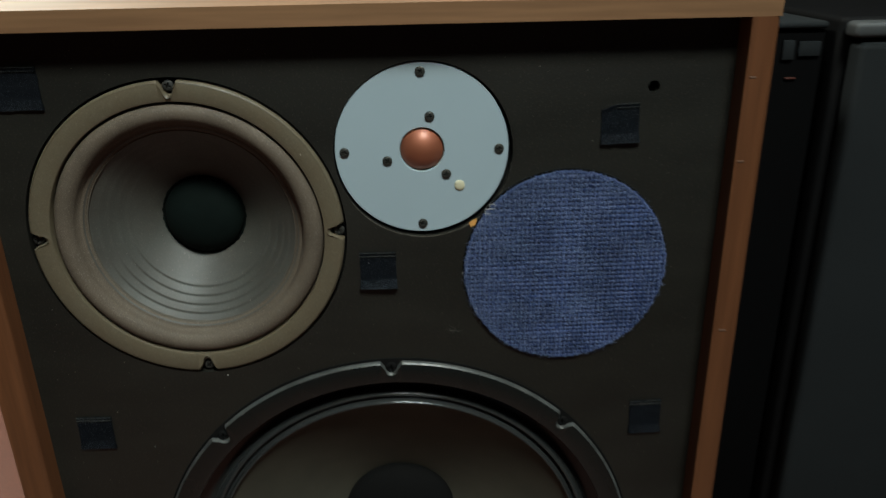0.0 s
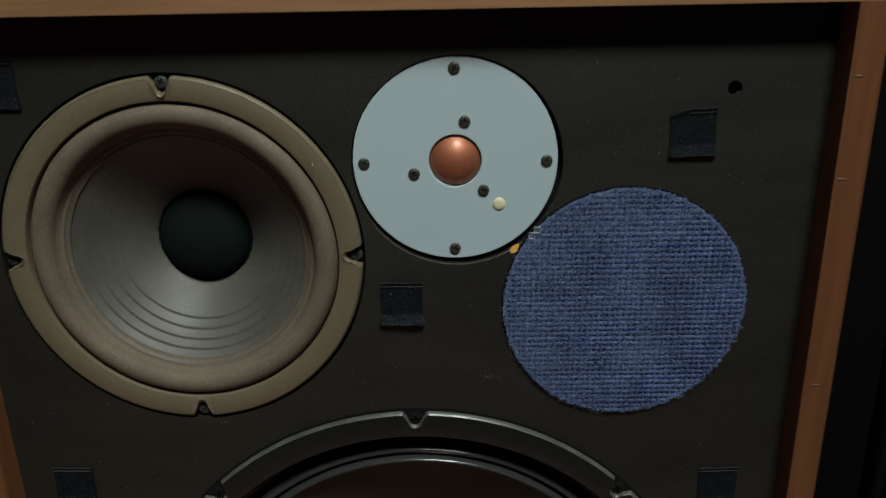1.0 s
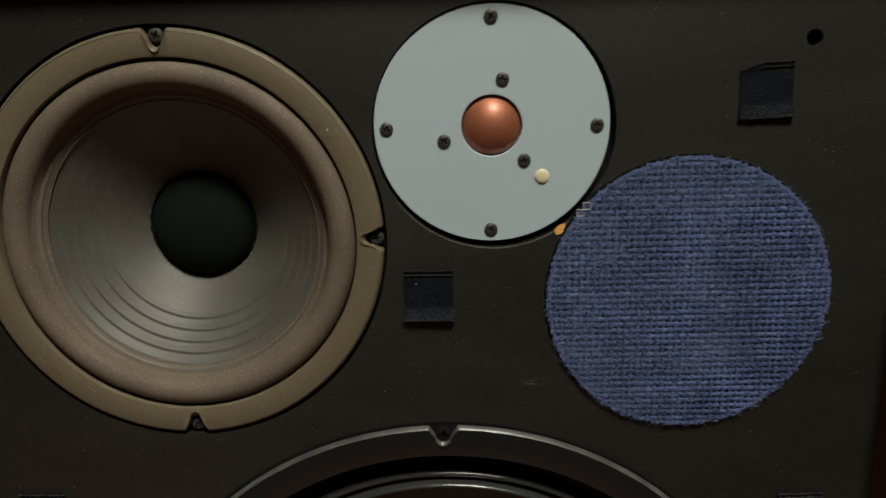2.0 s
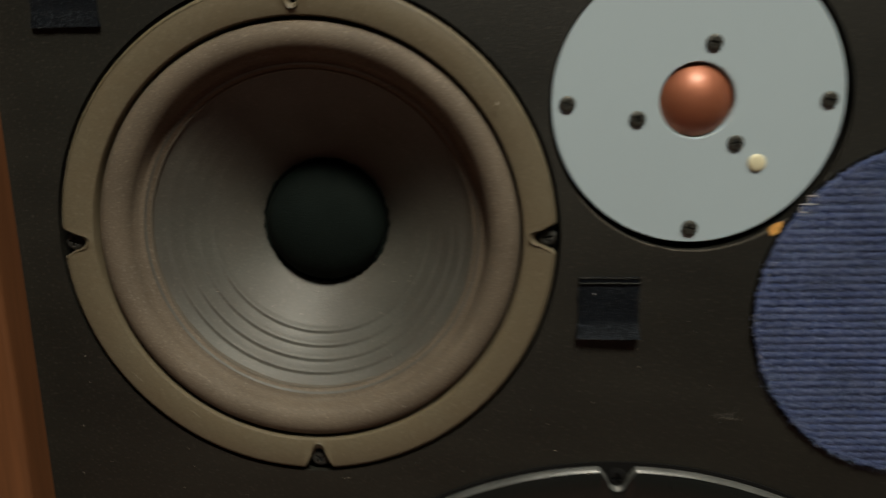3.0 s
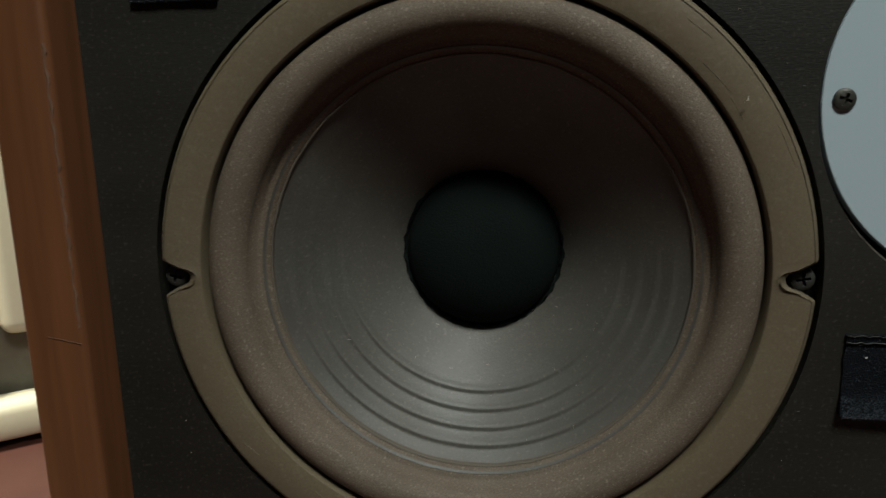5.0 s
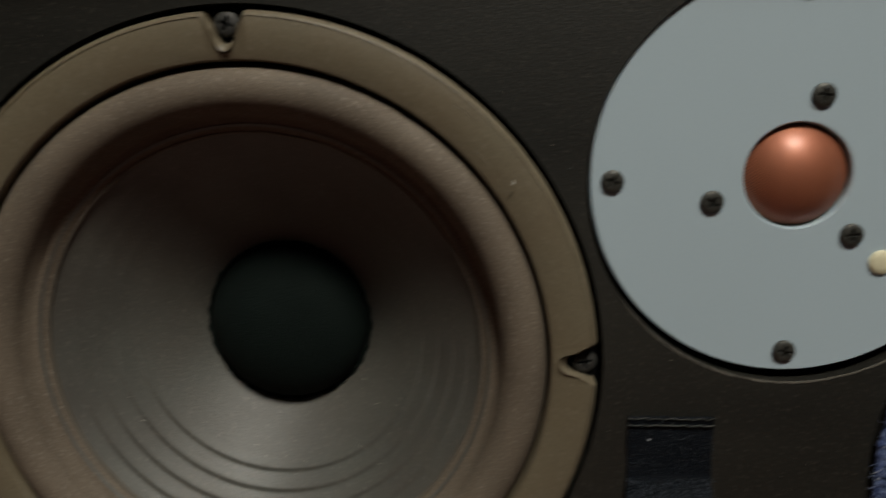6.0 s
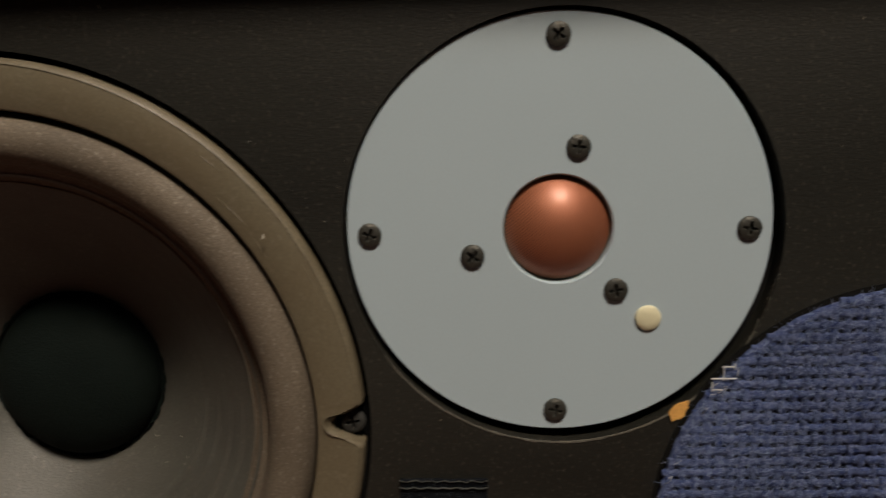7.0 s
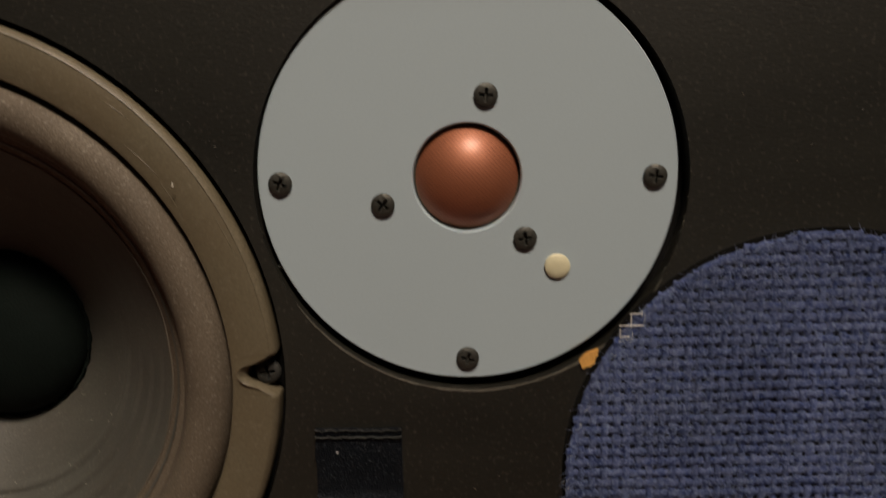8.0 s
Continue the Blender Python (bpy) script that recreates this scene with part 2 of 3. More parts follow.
def notched_flange(centre, outer, inner, front, back, notches, depth, half, lip=0.0012, turn=0.0, edge=False, dish=0.0003):
    """A driver's flange with rounded screw notches in its rim."""
    step = 2 * math.pi / notches
    angles = sorted({round(2 * math.pi * k / 160, 6) for k in range(160)}
                    | {round((turn + n * step + half * 1.7 * s / 14) % (2 * math.pi), 6) for n in range(notches) for s in range(-14, 15)})

    def cut(a):
        d = abs((a - turn + step / 2) % step - step / 2) / half
        if d < 0.74:
            return depth * (0.42 + 0.58 * math.sqrt(1 - (d / 0.74) ** 2))
        if d < 1.3:
            u = (1.3 - d) / 0.56
            return depth * 0.42 * u * u * (3 - 2 * u)
        return 0.0

    def radius(r, y, i, a):
        c = cut(a)
        if i > 3:
            return r, y
        return r - c * (0.96, 0.97, 1.0, 1.05)[i], y + (dish * c / (outer - inner) if i else 0.0)

    profile = [(outer, back), (outer, front + lip), (outer - 0.3 * lip, front + 0.35 * lip), (outer - lip, front),
               (inner + 0.8 * lip, front + dish), (inner + 0.25 * lip, front + dish + 0.0003), (inner, front + dish + 0.6 * lip), (inner - 0.0002, back + 0.004)]
    if edge:
        profile = [(outer + 0.0001, front + 1.5 * lip), (outer + 0.0001, front + lip), (outer - 0.27 * lip, front + 0.3 * lip), (outer - 0.75 * lip, front - 0.0001)]
        return revolve(profile, centre, angles=angles, radius=lambda r, y, i, a: (r - cut(a) * (0.96, 0.97, 1.0, 1.03)[i], y + dish * cut(a) / (outer - inner)))
    return revolve(profile, centre, angles=angles, radius=radius)


def screw_mesh(name, r, h, mat):
    """A pan head with a cross recess; the head's seat is at y = 0."""
    bm = bmesh.new()
    seg, steps = 40, [1.0, 1.0, 0.96, 0.86, 0.72, 0.6, 0.5, 0.42, 0.35, 0.28, 0.21, 0.14, 0.07]
    rings = []
    for i, f in enumerate(steps):
        ring = []
        for k in range(seg):
            a = 2 * math.pi * k / seg
            u, v = f * math.cos(a), f * math.sin(a)
            y = 0.0 if i == 0 else -h * (0.45 + 0.55 * math.sqrt(max(0, 1 - f * f)))
            arm = min(abs(u), abs(v))
            if i > 3 and arm < 0.12 and max(abs(u), abs(v)) < 0.54:
                y += h * 0.95 * (1 - 0.35 * f)
            ring.append(bm.verts.new((r * u, y, r * v)))
        rings.append(ring)
    for a, b in zip(rings, rings[1:]):
        for k in range(seg):
            bm.faces.new((a[k], a[(k + 1) % seg], b[(k + 1) % seg], b[k]))
    tip = bm.verts.new((0, -h * 0.05, 0))
    for k in range(seg):
        bm.faces.new((rings[-1][k], rings[-1][(k + 1) % seg], tip))
    return mesh_of(bm, name, mat, 30)


# ---- the room ----
def slab(name, dims, mat, label, category):
    ob = new(name, mesh_of(box(*dims), name, mat))
    return tagged(ob, label, category, kind="structure")


X0, X1, Y0, Y1, TOP = -2.3, 2.3, -2.7, 1.45, 2.5
slab("floor", (X0, X1, Y0, Y1, -0.1, 0.0), SALMON, "speckled salmon pink floor under the loudspeakers", "floor")
slab("ceiling", (X0, X1, Y0, Y1, TOP, TOP + 0.1), CEIL, "plain grey plaster ceiling", "ceiling")
slab("wall_north", (X0, X1, Y1, Y1 + 0.1, 0.0, TOP), WALL, "plain dark grey plaster wall behind the loudspeakers", "wall")
slab("wall_south", (X0, X1, Y0 - 0.1, Y0, 0.0, TOP), WALL, "plain dark grey plaster wall", "wall")
slab("wall_west", (X0 - 0.1, X0, Y0, Y1, 0.0, TOP), WALL, "plain dark grey plaster wall", "wall")
slab("wall_east", (X1, X1 + 0.1, Y0, Y1, 0.0, TOP), WALL, "plain dark grey plaster wall", "wall")

# ---- the loudspeaker ----
L, R, TOPZ, BOT, RIM, BACK, THICK = -0.2622, 0.1880, 0.0760, -0.5425, -0.0168, 0.30, 0.0168
FACE = -0.0010  # front of the baffle
SPK = (-0.04, 0.14, 0.0)
speaker = thing("loudspeaker", SPK, "vintage three-way loudspeaker in worn walnut cabinet, grille removed", "loudspeaker")
OFF = Vector((0, 0, UP)) - Vector(SPK)


def main(name, bm, mat, label="", smooth=35):
    return part(name, bm, mat, speaker, label, smooth, OFF)


main("top_panel", box(L - THICK - 0.0026, R + THICK, RIM, BACK, TOPZ, TOPZ + THICK, 0.0052, 1, lambda c: c.z > TOPZ + 0.01), WOOD_X_LIT, "worn walnut top panel, lit tone in its colour")
main("bottom_panel", box(L - THICK - 0.0026, R + THICK, RIM, BACK, BOT - THICK, BOT, 0.003, 3), WOOD_X_LIT)
left_panel = main("side_panel", box(L - THICK - 0.0026, L, RIM, BACK, BOT, TOPZ, 0.0022, 3, lambda c: c.y < 0 and abs(c.z + 0.23) < 0.1), WOOD_Z_SHADED,
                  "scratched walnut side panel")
right_panel = main("side_panel", box(R, R + THICK, RIM, BACK, BOT, TOPZ, 0.0035, 3, lambda c: c.y < 0 and abs(c.z + 0.23) < 0.1 and c.x > R + 0.01), WOOD_Z_SHADED,
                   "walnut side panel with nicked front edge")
main("back_panel", box(L, R, BACK - 0.015, BACK, BOT, TOPZ), BAFFLE)

# baffle with its openings
TW, MID, WOOF, DISC = (0.0, 0.0005), (-0.1471, -0.0501), (-0.0250, -0.3180), (0.0909, -0.0804)
REBATE = (0.0009, -0.0006)


def baffle_mesh():
    bm = bmesh.new()
    edges = []

    def loop(points):
        vs = [bm.verts.new((x, FACE, z)) for x, z in points]
        edges.extend(bm.edges.new((a, b)) for a, b in zip(vs, vs[1:] + vs[:1]))

    nx, nz = 12, 16
    rim_pts = [(L + (R - L) * k / nx, BOT) for k in range(nx)] + [(R, BOT + (TOPZ - BOT) * k / nz) for k in range(nz)]
    rim_pts += [(R - (R - L) * k / nx, TOPZ) for k in range(nx)] + [(L, TOPZ - (TOPZ - BOT) * k / nz) for k in range(nz)]
    loop(rim_pts)
    for (cx, cz), r, seg in ((REBATE, 0.0548, 120), (MID, 0.0982, 160), (WOOF, 0.1690, 180), ((0.1400, 0.0355), 0.0036, 24)):
        loop([(cx + r * math.sin(2 * math.pi * k / seg), cz + r * math.cos(2 * math.pi * k / seg)) for k in range(seg)])
    bmesh.ops.triangle_fill(bm, use_beauty=True, use_dissolve=False, edges=edges)
    made = bmesh.ops.extrude_face_region(bm, geom=bm.faces[:])
    bmesh.ops.translate(bm, vec=(0, 0.018, 0), verts=[v for v in made["geom"] if isinstance(v, bmesh.types.BMVert)])
    return bm


baffle = main("baffle", baffle_mesh(), BAFFLE, "black painted baffle board, dusty and scuffed", smooth=None)
# added black sheet: the darkness inside the cabinet, put in as colour
part("dark_interior", box(L, R, 0.12, 0.125, BOT, TOPZ), BLACK, baffle)

# ---- tweeter ----
tweeter = main("tweeter", revolve([(0.0530, 0.004), (0.0530, 0.0004), (0.0527, 0.0), (0.0140, 0.0), (0.0136, 0.0005), (0.0135, 0.004)],
                                  TW, 160), PLATE, "blue-grey enamelled tweeter plate with copper dome")
# black disc added behind the plate: shade of the gap around it
part("gasket_gap_shade", revolve([(0.0575, 0.0165), (0.0575, 0.0045), (0.0, 0.0045)], REBATE, 64), BLACK, tweeter)
part("dome_surround", revolve([(0.0135, 0.0042), (0.0135, 0.0027), (0.0132, 0.0021), (0.0130, 0.0020), (0.0128, 0.0025), (0.0127, 0.0032)], TW, 96), SURROUND, tweeter)
DOME_R, DOME_H, DOME_Y = 0.0130, 0.0062, 0.0020
SPH = (DOME_R ** 2 + DOME_H ** 2) / (2 * DOME_H)
dome_profile = [(DOME_R * k / 20, DOME_Y - (math.sqrt(SPH ** 2 - (DOME_R * k / 20) ** 2) - (SPH - DOME_H))) for k in range(20, -1, -1)]
part("dome", revolve(dome_profile, TW, 96), COPPER, tweeter, "copper-coloured woven dome", smooth=60)
plate_screw = screw_mesh("screw", 0.0030, 0.0013, SCREW)
rnd = random.Random(4)
for x, z in ((-0.0472, 0.0), (0.0472, 0.0), (0.0, 0.0477), (-0.0006, -0.0470), (0.0050, 0.0209), (-0.0214, -0.0059), (0.0146, -0.0152)):
    s = part("screw", plate_screw, SCREW, tweeter, at=(x, 0.0, z))
    s.rotation_euler = (0, rnd.uniform(0, 1.57), 0)
part("sticker", revolve([(0.0033, 0.0), (0.0033, -0.0004), (0.0030, -0.0007), (0.0015, -0.0009), (0, -0.001)], (0.0228, -0.0227), 40), STICKER, tweeter,
     "round cream sticker", smooth=50)
# the rubbed edge of the rebate


def worn_arc(a0, a1, r0, width, seed):
    rnd2 = random.Random(seed)
    bm = bmesh.new()
    prev = None
    for k in range(61):
        a = radians(a0 + (a1 - a0) * k / 60)
        w = width * math.sin(math.pi * k / 60) ** 0.5 * rnd2.uniform(0.45, 1.1)
        pair = [bm.verts.new((REBATE[0] + rr * math.sin(a), FACE - 0.0001 - h, REBATE[1] + rr * math.cos(a)))
                for rr, h in ((r0, -0.0006), (r0 + 0.0001, 0.0001), (r0 + 0.0002 + w, 0.0))]
        if prev:
            for i in range(2):
                bm.faces.new((prev[i], prev[i + 1], pair[i + 1], pair[i]))
        prev = pair
    return bm


part("worn_rim", worn_arc(118, 236, 0.0548, 0.0005, 3), WORN, baffle, "rubbed pale edge of the tweeter opening")
chip = bmesh.new()
chip_pts = []
for k in range(26):
    a = 2 * math.pi * k / 26
    u, v = 0.0032 * math.cos(a), 0.0013 * math.sin(a) * (1.25 - 0.6 * math.cos(a))
    j = 1 + 0.35 * noise.noise((3 * math.cos(a), 3 * math.sin(a), 4))
    chip_pts.append((0.0313 + j * (0.68 * u - 0.73 * v), -0.0471 + j * (0.73 * u + 0.68 * v)))
face = chip.faces.new([chip.verts.new((x, FACE + 0.0002, z)) for x, z in chip_pts])
ext = bmesh.ops.extrude_face_region(chip, geom=[face])
bmesh.ops.translate(chip, vec=(0, -0.0007, 0), verts=[v for v in ext["geom"] if isinstance(v, bmesh.types.BMVert)])
part("bare_chip", chip, ORANGE, baffle, "orange patch of bare board")

# ---- midrange driver ----
midrange = main("midrange_driver", notched_flange(MID, 0.0965, 0.0838, -0.0028, 0.004, 4, 0.0088, 0.048, lip=0.0018, dish=0.0011), FLANGE,
                "midrange driver with olive-grey notched flange")
part("worn_and_lit_edge", notched_flange(MID, 0.0965, 0.0838, -0.0028, 0.004, 4, 0.0088, 0.048, lip=0.0018, edge=True), FLANGE_EDGE, midrange)
# near-black ring that shows through the notches and gaps of the flange
part("gasket_gap_shade", revolve([(0.0995, 0.0165), (0.0995, 0.005), (0.079, 0.005), (0.079, 0.02)], MID, 96), BLACK, midrange)
roll = [(0.0837, 0.0068)]
for k in range(33):
    a = 0.84 * math.pi * k / 32
    roll.append((0.0764 + 0.0068 * math.cos(a), 0.0052 - 0.0085 * math.sin(a) ** 0.8 + 0.0010 * (k / 32)))
part("surround", revolve(roll + [(0.0694, 0.0058), (0.0685, 0.0061), (0.0650, 0.0077), (0.0648, 0.0086)], MID, 160), SURROUND, midrange, "brown coated cloth roll", smooth=80)


def cone_profile(r0, y0, r1, y1, ridges, steps, width, height, sag=0.0):
    out = []
    for k in range(steps + 1):
        r = r0 + (r1 - r0) * k / steps
        f = (r0 - r) / (r0 - r1)
        y = y0 + (y1 - y0) * f + sag * math.sin(math.pi * f)
        for c in ridges:
            d = (r - c) / width
            y -= height * math.exp(-d * d)
            y += 0.5 * height * math.exp(-((r - c - 1.5 * width) / width) ** 2)
        out.append((r, y))
    return out


part("cone_lap", revolve([(0.0653, 0.0079), (0.0649, 0.00745), (0.0645, 0.0077), (0.0643, 0.0089)], MID, 160,
                         radius=lambda r, y, i, a: (r + 0.0003 * noise.noise((7 * math.sin(a), 7 * math.cos(a), 2)), y)), LAP, midrange)

def light_faded_rings(r, y, i, a):
    """The moulded rings flatten towards the top: their fading in the light, put into shape."""
    plain = 0.0064 + (0.0412 - 0.0064) * (0.0672 - r) / (0.0672 - 0.0252)
    keep = min(1.0, max(0.1, 0.24 - 1.25 * math.cos(a)))
    return r, plain + (y - plain) * keep


part("cone", revolve(cone_profile(0.0672, 0.0064, 0.0252, 0.0412, (0.0453, 0.0503, 0.0551, 0.0596), 240, 0.0011, 0.00062), MID, 160, radius=light_faded_rings), CONE, midrange,
     "grey paper cone with moulded rings", smooth=70)
cap_pts = [(0.0264 * math.cos(math.pi / 2 * k / 12), 0.0402 - 0.0125 * math.sin(math.pi / 2 * k / 12)) for k in range(12)] + [(0.0, 0.0277)]
part("dust_cap", revolve(cap_pts, MID, 96), CAP, midrange, "dark felt dust cap", smooth=80)
part("glue_ring", revolve([(0.0277, 0.0392), (0.0272, 0.0382), (0.0266, 0.0388), (0.0261, 0.0406)], MID, 160,
                          radius=lambda r, y, i, a: (r + 0.0011 * noise.noise((9 * math.sin(a), 9 * math.cos(a), i)), y + 0.0006 * noise.noise((14 * math.sin(a), 14 * math.cos(a), 5 + i)))), CAP, midrange)
mount_screw = screw_mesh("mounting_screw", 0.0034, 0.002, DARK_GREY)
for k in range(4):
    a = k * math.pi / 2
    s = part("mounting_screw", mount_screw, SCREW, midrange, at=(MID[0] + 0.0932 * math.sin(a), 0.0018, MID[1] + 0.0932 * math.cos(a)))
    s.rotation_euler = (0, 0.4 + k, 0)

# ---- woofer ----
woofer = main("woofer", notched_flange(WOOF, 0.1730, 0.1570, -0.0045, FACE + 0.0002, 8, 0.0085, 0.034, lip=0.0018), WOOFER_FRAME,
              "large woofer with black notched frame")
part("worn_and_lit_edge", notched_flange(WOOF, 0.1730, 0.1570, -0.0045, FACE + 0.0002, 8, 0.0085, 0.034, lip=0.0018, edge=True), FRAME_EDGE, woofer)
part("gasket_gap_shade", revolve([(0.1748, FACE + 0.0004), (0.1746, -0.0016), (0.170, -0.0018)], WOOF, 128), BLACK, woofer)
roll = [(0.1572, 0.012), (0.1500, 0.0130), (0.1460, 0.0115), (0.1440, 0.0074), (0.1430, 0.0052), (0.1420, 0.0044), (0.1410, 0.0048), (0.1402, 0.0068), (0.1390, 0.0082),
        (0.1380, 0.0070), (0.1373, 0.0044), (0.1366, 0.0030), (0.1357, 0.0029), (0.1350, 0.0042), (0.1346, 0.0068)]
part("surround", revolve(roll, WOOF, 160), WOOFER_ROLL, woofer, "glossy black roll", smooth=80)
part("cone", revolve(cone_profile(0.1348, 0.0062, 0.0420, 0.0580, (), 60, 0.001, 0.0, 0.003), WOOF, 160), WOOFER_CONE, woofer, "dark brown paper cone", smooth=70)
cap_pts = [(0.0443 * math.cos(math.pi / 2 * k / 12), 0.0565 - 0.016 * math.sin(math.pi / 2 * k / 12)) for k in range(12)] + [(0.0, 0.0405)]
part("dust_cap", revolve(cap_pts, WOOF, 96), BLACK, woofer, smooth=80)
# screws coloured black, so that the notches read as shaded holes
big_screw = screw_mesh("mounting_screw", 0.0042, 0.0025, BLACK)
for k in range(8):
    a = k * math.pi / 4
    part("mounting_screw", big_screw, SCREW, woofer, at=(WOOF[0] + 0.168 * math.sin(a), FACE + 0.0002, WOOF[1] + 0.168 * math.cos(a)))

# ---- woven cloth disc ----
DR, PITCH = 0.0654, 0.00302
cloth = main("cloth_disc", revolve([(DR - 0.0006, FACE + 0.0003), (DR - 0.0006, -0.0018), (0.0, -0.0018)], DISC, 96), CLOTH_BACK,
             "coarse blue woven cloth disc with frayed edge")
# slim black ring painted in for the shaded gap round the cloth
part("gasket_gap_shade", revolve([(DR + 0.0014, FACE + 0.0003), (DR + 0.0013, FACE - 0.0004), (DR - 0.002, FACE - 0.0005)], DISC, 128), BLACK, cloth)


def weave():
    """Yarns over and under one another, cut to a rough circle."""
    rnd3 = random.Random(8)
    verts, faces = [], []
    count = int(DR / PITCH) + 1
    ring = 7
    for horizontal in (True, False):
        for j in range(-count, count + 1):
            c = (j + 0.5) * PITCH
            if abs(c) > DR - 0.0004:
                continue
            half = math.sqrt(DR ** 2 - c ** 2)
            a0, a1 = -half + rnd3.uniform(-0.0008, 0.0005), half + rnd3.uniform(-0.0005, 0.0008)
            wide = rnd3.uniform(0.00102, 0.00120) if horizontal else rnd3.uniform(0.00086, 0.00106)
            phase, drift = rnd3.uniform(0, 6.28), rnd3.uniform(0.00005, 0.0002)
            steps = max(3, int((a1 - a0) / (PITCH / 6)))
            start = len(verts)
            for k in range(steps + 1):
                a = a0 + (a1 - a0) * k / steps
                sway = drift * math.sin(a * 90 + phase) + rnd3.uniform(-0.00014, 0.00014)
                swing = math.cos(math.pi * (a / PITCH - 0.5)) * (1 if (j % 2 == 0) == horizontal else -1)
                y = -0.0029 - 0.00026 * swing + rnd3.uniform(-0.00007, 0.00007) - (0.0 if horizontal else 0.00005)
                w = wide * (1 + 0.05 * swing + rnd3.uniform(-0.16, 0.16))
                for i in range(ring):
                    t = 2 * math.pi * i / ring
                    u, d = w * math.cos(t) + sway + c, y + 0.00048 * math.sin(t)
                    verts.append((DISC[0] + a, d, DISC[1] + u) if horizontal else (DISC[0] + u, d, DISC[1] + a))
            for k in range(steps):
                for i in range(ring):
                    p, q = start + k * ring, start + (k + 1) * ring
                    faces.append((p + i, p + (i + 1) % ring, q + (i + 1) % ring, q + i))
            faces.append(tuple(range(start, start + ring)))
            faces.append(tuple(range(start + steps * ring, start + (steps + 1) * ring)))
    me = bpy.data.meshes.new("weave")
    me.from_pydata(verts, [], faces)
    me.shade_smooth()
    me.materials.append(YARN)
    return me


tagged(part("weave", weave(), YARN, cloth), kind="stuff")
part("hem", revolve([(DR - 0.0002, FACE), (DR + 0.0001, -0.0028), (DR - 0.0004, -0.0034), (DR - 0.0012, -0.0034), (DR - 0.0018, -0.0026)], DISC, 200,
                    radius=lambda r, y, i, a: (r + 0.0005 * noise.noise((22 * math.sin(a), 22 * math.cos(a), 1)), y + 0.0003 * noise.noise((60 * math.sin(a), 60 * math.cos(a), 2)))),
     YARN, cloth)


def fibres(name, spots, length, width, mat, parent, seed, lift=0.0006):
    """Short bent hairs, each a thin three-sided strand."""
    rnd4 = random.Random(seed)
    verts, faces = [], []
    for x, y, z in spots:
        a, bend = rnd4.uniform(0, 6.28), rnd4.uniform(-1.2, 1.2)
        size, p = length * rnd4.uniform(0.4, 1.3), Vector((x, y, z))
        start = len(verts)
        for k in range(4):
            w = width * (1 - 0.2 * k)
            for t in (0, 2.09, 4.19):
                verts.append((p.x + w * math.cos(t) * math.sin(a), p.y + w * math.sin(t), p.z + w * math.cos(t) * math.cos(a)))
            p = p + Vector((math.cos(a), -lift / length * (1 - 0.6 * k), math.sin(a))) * (size / 3)
            a += bend / 3
        for k in range(3):
            for i in range(3):
                p0, q0 = start + 3 * k, start + 3 * k + 3
                faces.append((p0 + i, p0 + (i + 1) % 3, q0 + (i + 1) % 3, q0 + i))
    me = bpy.data.meshes.new(name)
    me.from_pydata(verts, [], faces)
    me.materials.append(mat)
    return tagged(part(name, me, mat, parent), kind="stuff")


rnd = random.Random(21)
spots = []
while len(spots) < 42000:
    x, z = rnd.uniform(-DR, DR), rnd.uniform(-DR, DR)
    if x * x + z * z < DR * DR and 0.62 * noise.noise((38 * x, 50 * z, 3)) + 0.28 * (z - x) / DR + 0.3 > rnd.random() * 0.8:
        spots.append((DISC[0] + x, -0.0039 + rnd.uniform(-0.0001, 0.0005), DISC[1] + z))
fibres("fuzz", spots, 0.0008, 0.00005, FUZZ, cloth, 5)
edge = []
for k in range(760):
    a = rnd.uniform(0, 6.28)
    r = DR + rnd.uniform(-0.001, 0.0006)
    edge.append((DISC[0] + r * math.sin(a), -0.003 + rnd.uniform(-0.0006, 0.0006), DISC[1] + r * math.cos(a)))
fibres("frayed_edge", edge, 0.0027, 0.00008, FUZZ, cloth, 6)
edge = []
for k in range(24):
    a = radians(rnd.choice((rnd.gauss(-52, 5), rnd.uniform(-125, -45), rnd.uniform(-125, -70))))
    r = DR + rnd.uniform(-0.002, 0.0006)
    edge.append((DISC[0] + r * math.sin(a), -0.0043, DISC[1] + r * math.cos(a)))
fibres("loose_thread", edge, 0.0022, 0.00009, THREAD, cloth, 7)
for x0, x1, z0, z1 in ((0.0381, 0.0444, -0.0379, -0.0376), (0.0407, 0.0438, -0.0348, -0.0345), (0.0411, 0.0413, -0.0384, -0.0343),
                       (0.0438, 0.0440, -0.0354, -0.0338), (0.0384, 0.0386, -0.0411, -0.0386), (0.0384, 0.0409, -0.0408, -0.0406)):
    part("loose_thread", box(x0, x1, -0.0042, -0.0038, z0, z1, 0.0001, 2), THREAD, cloth)


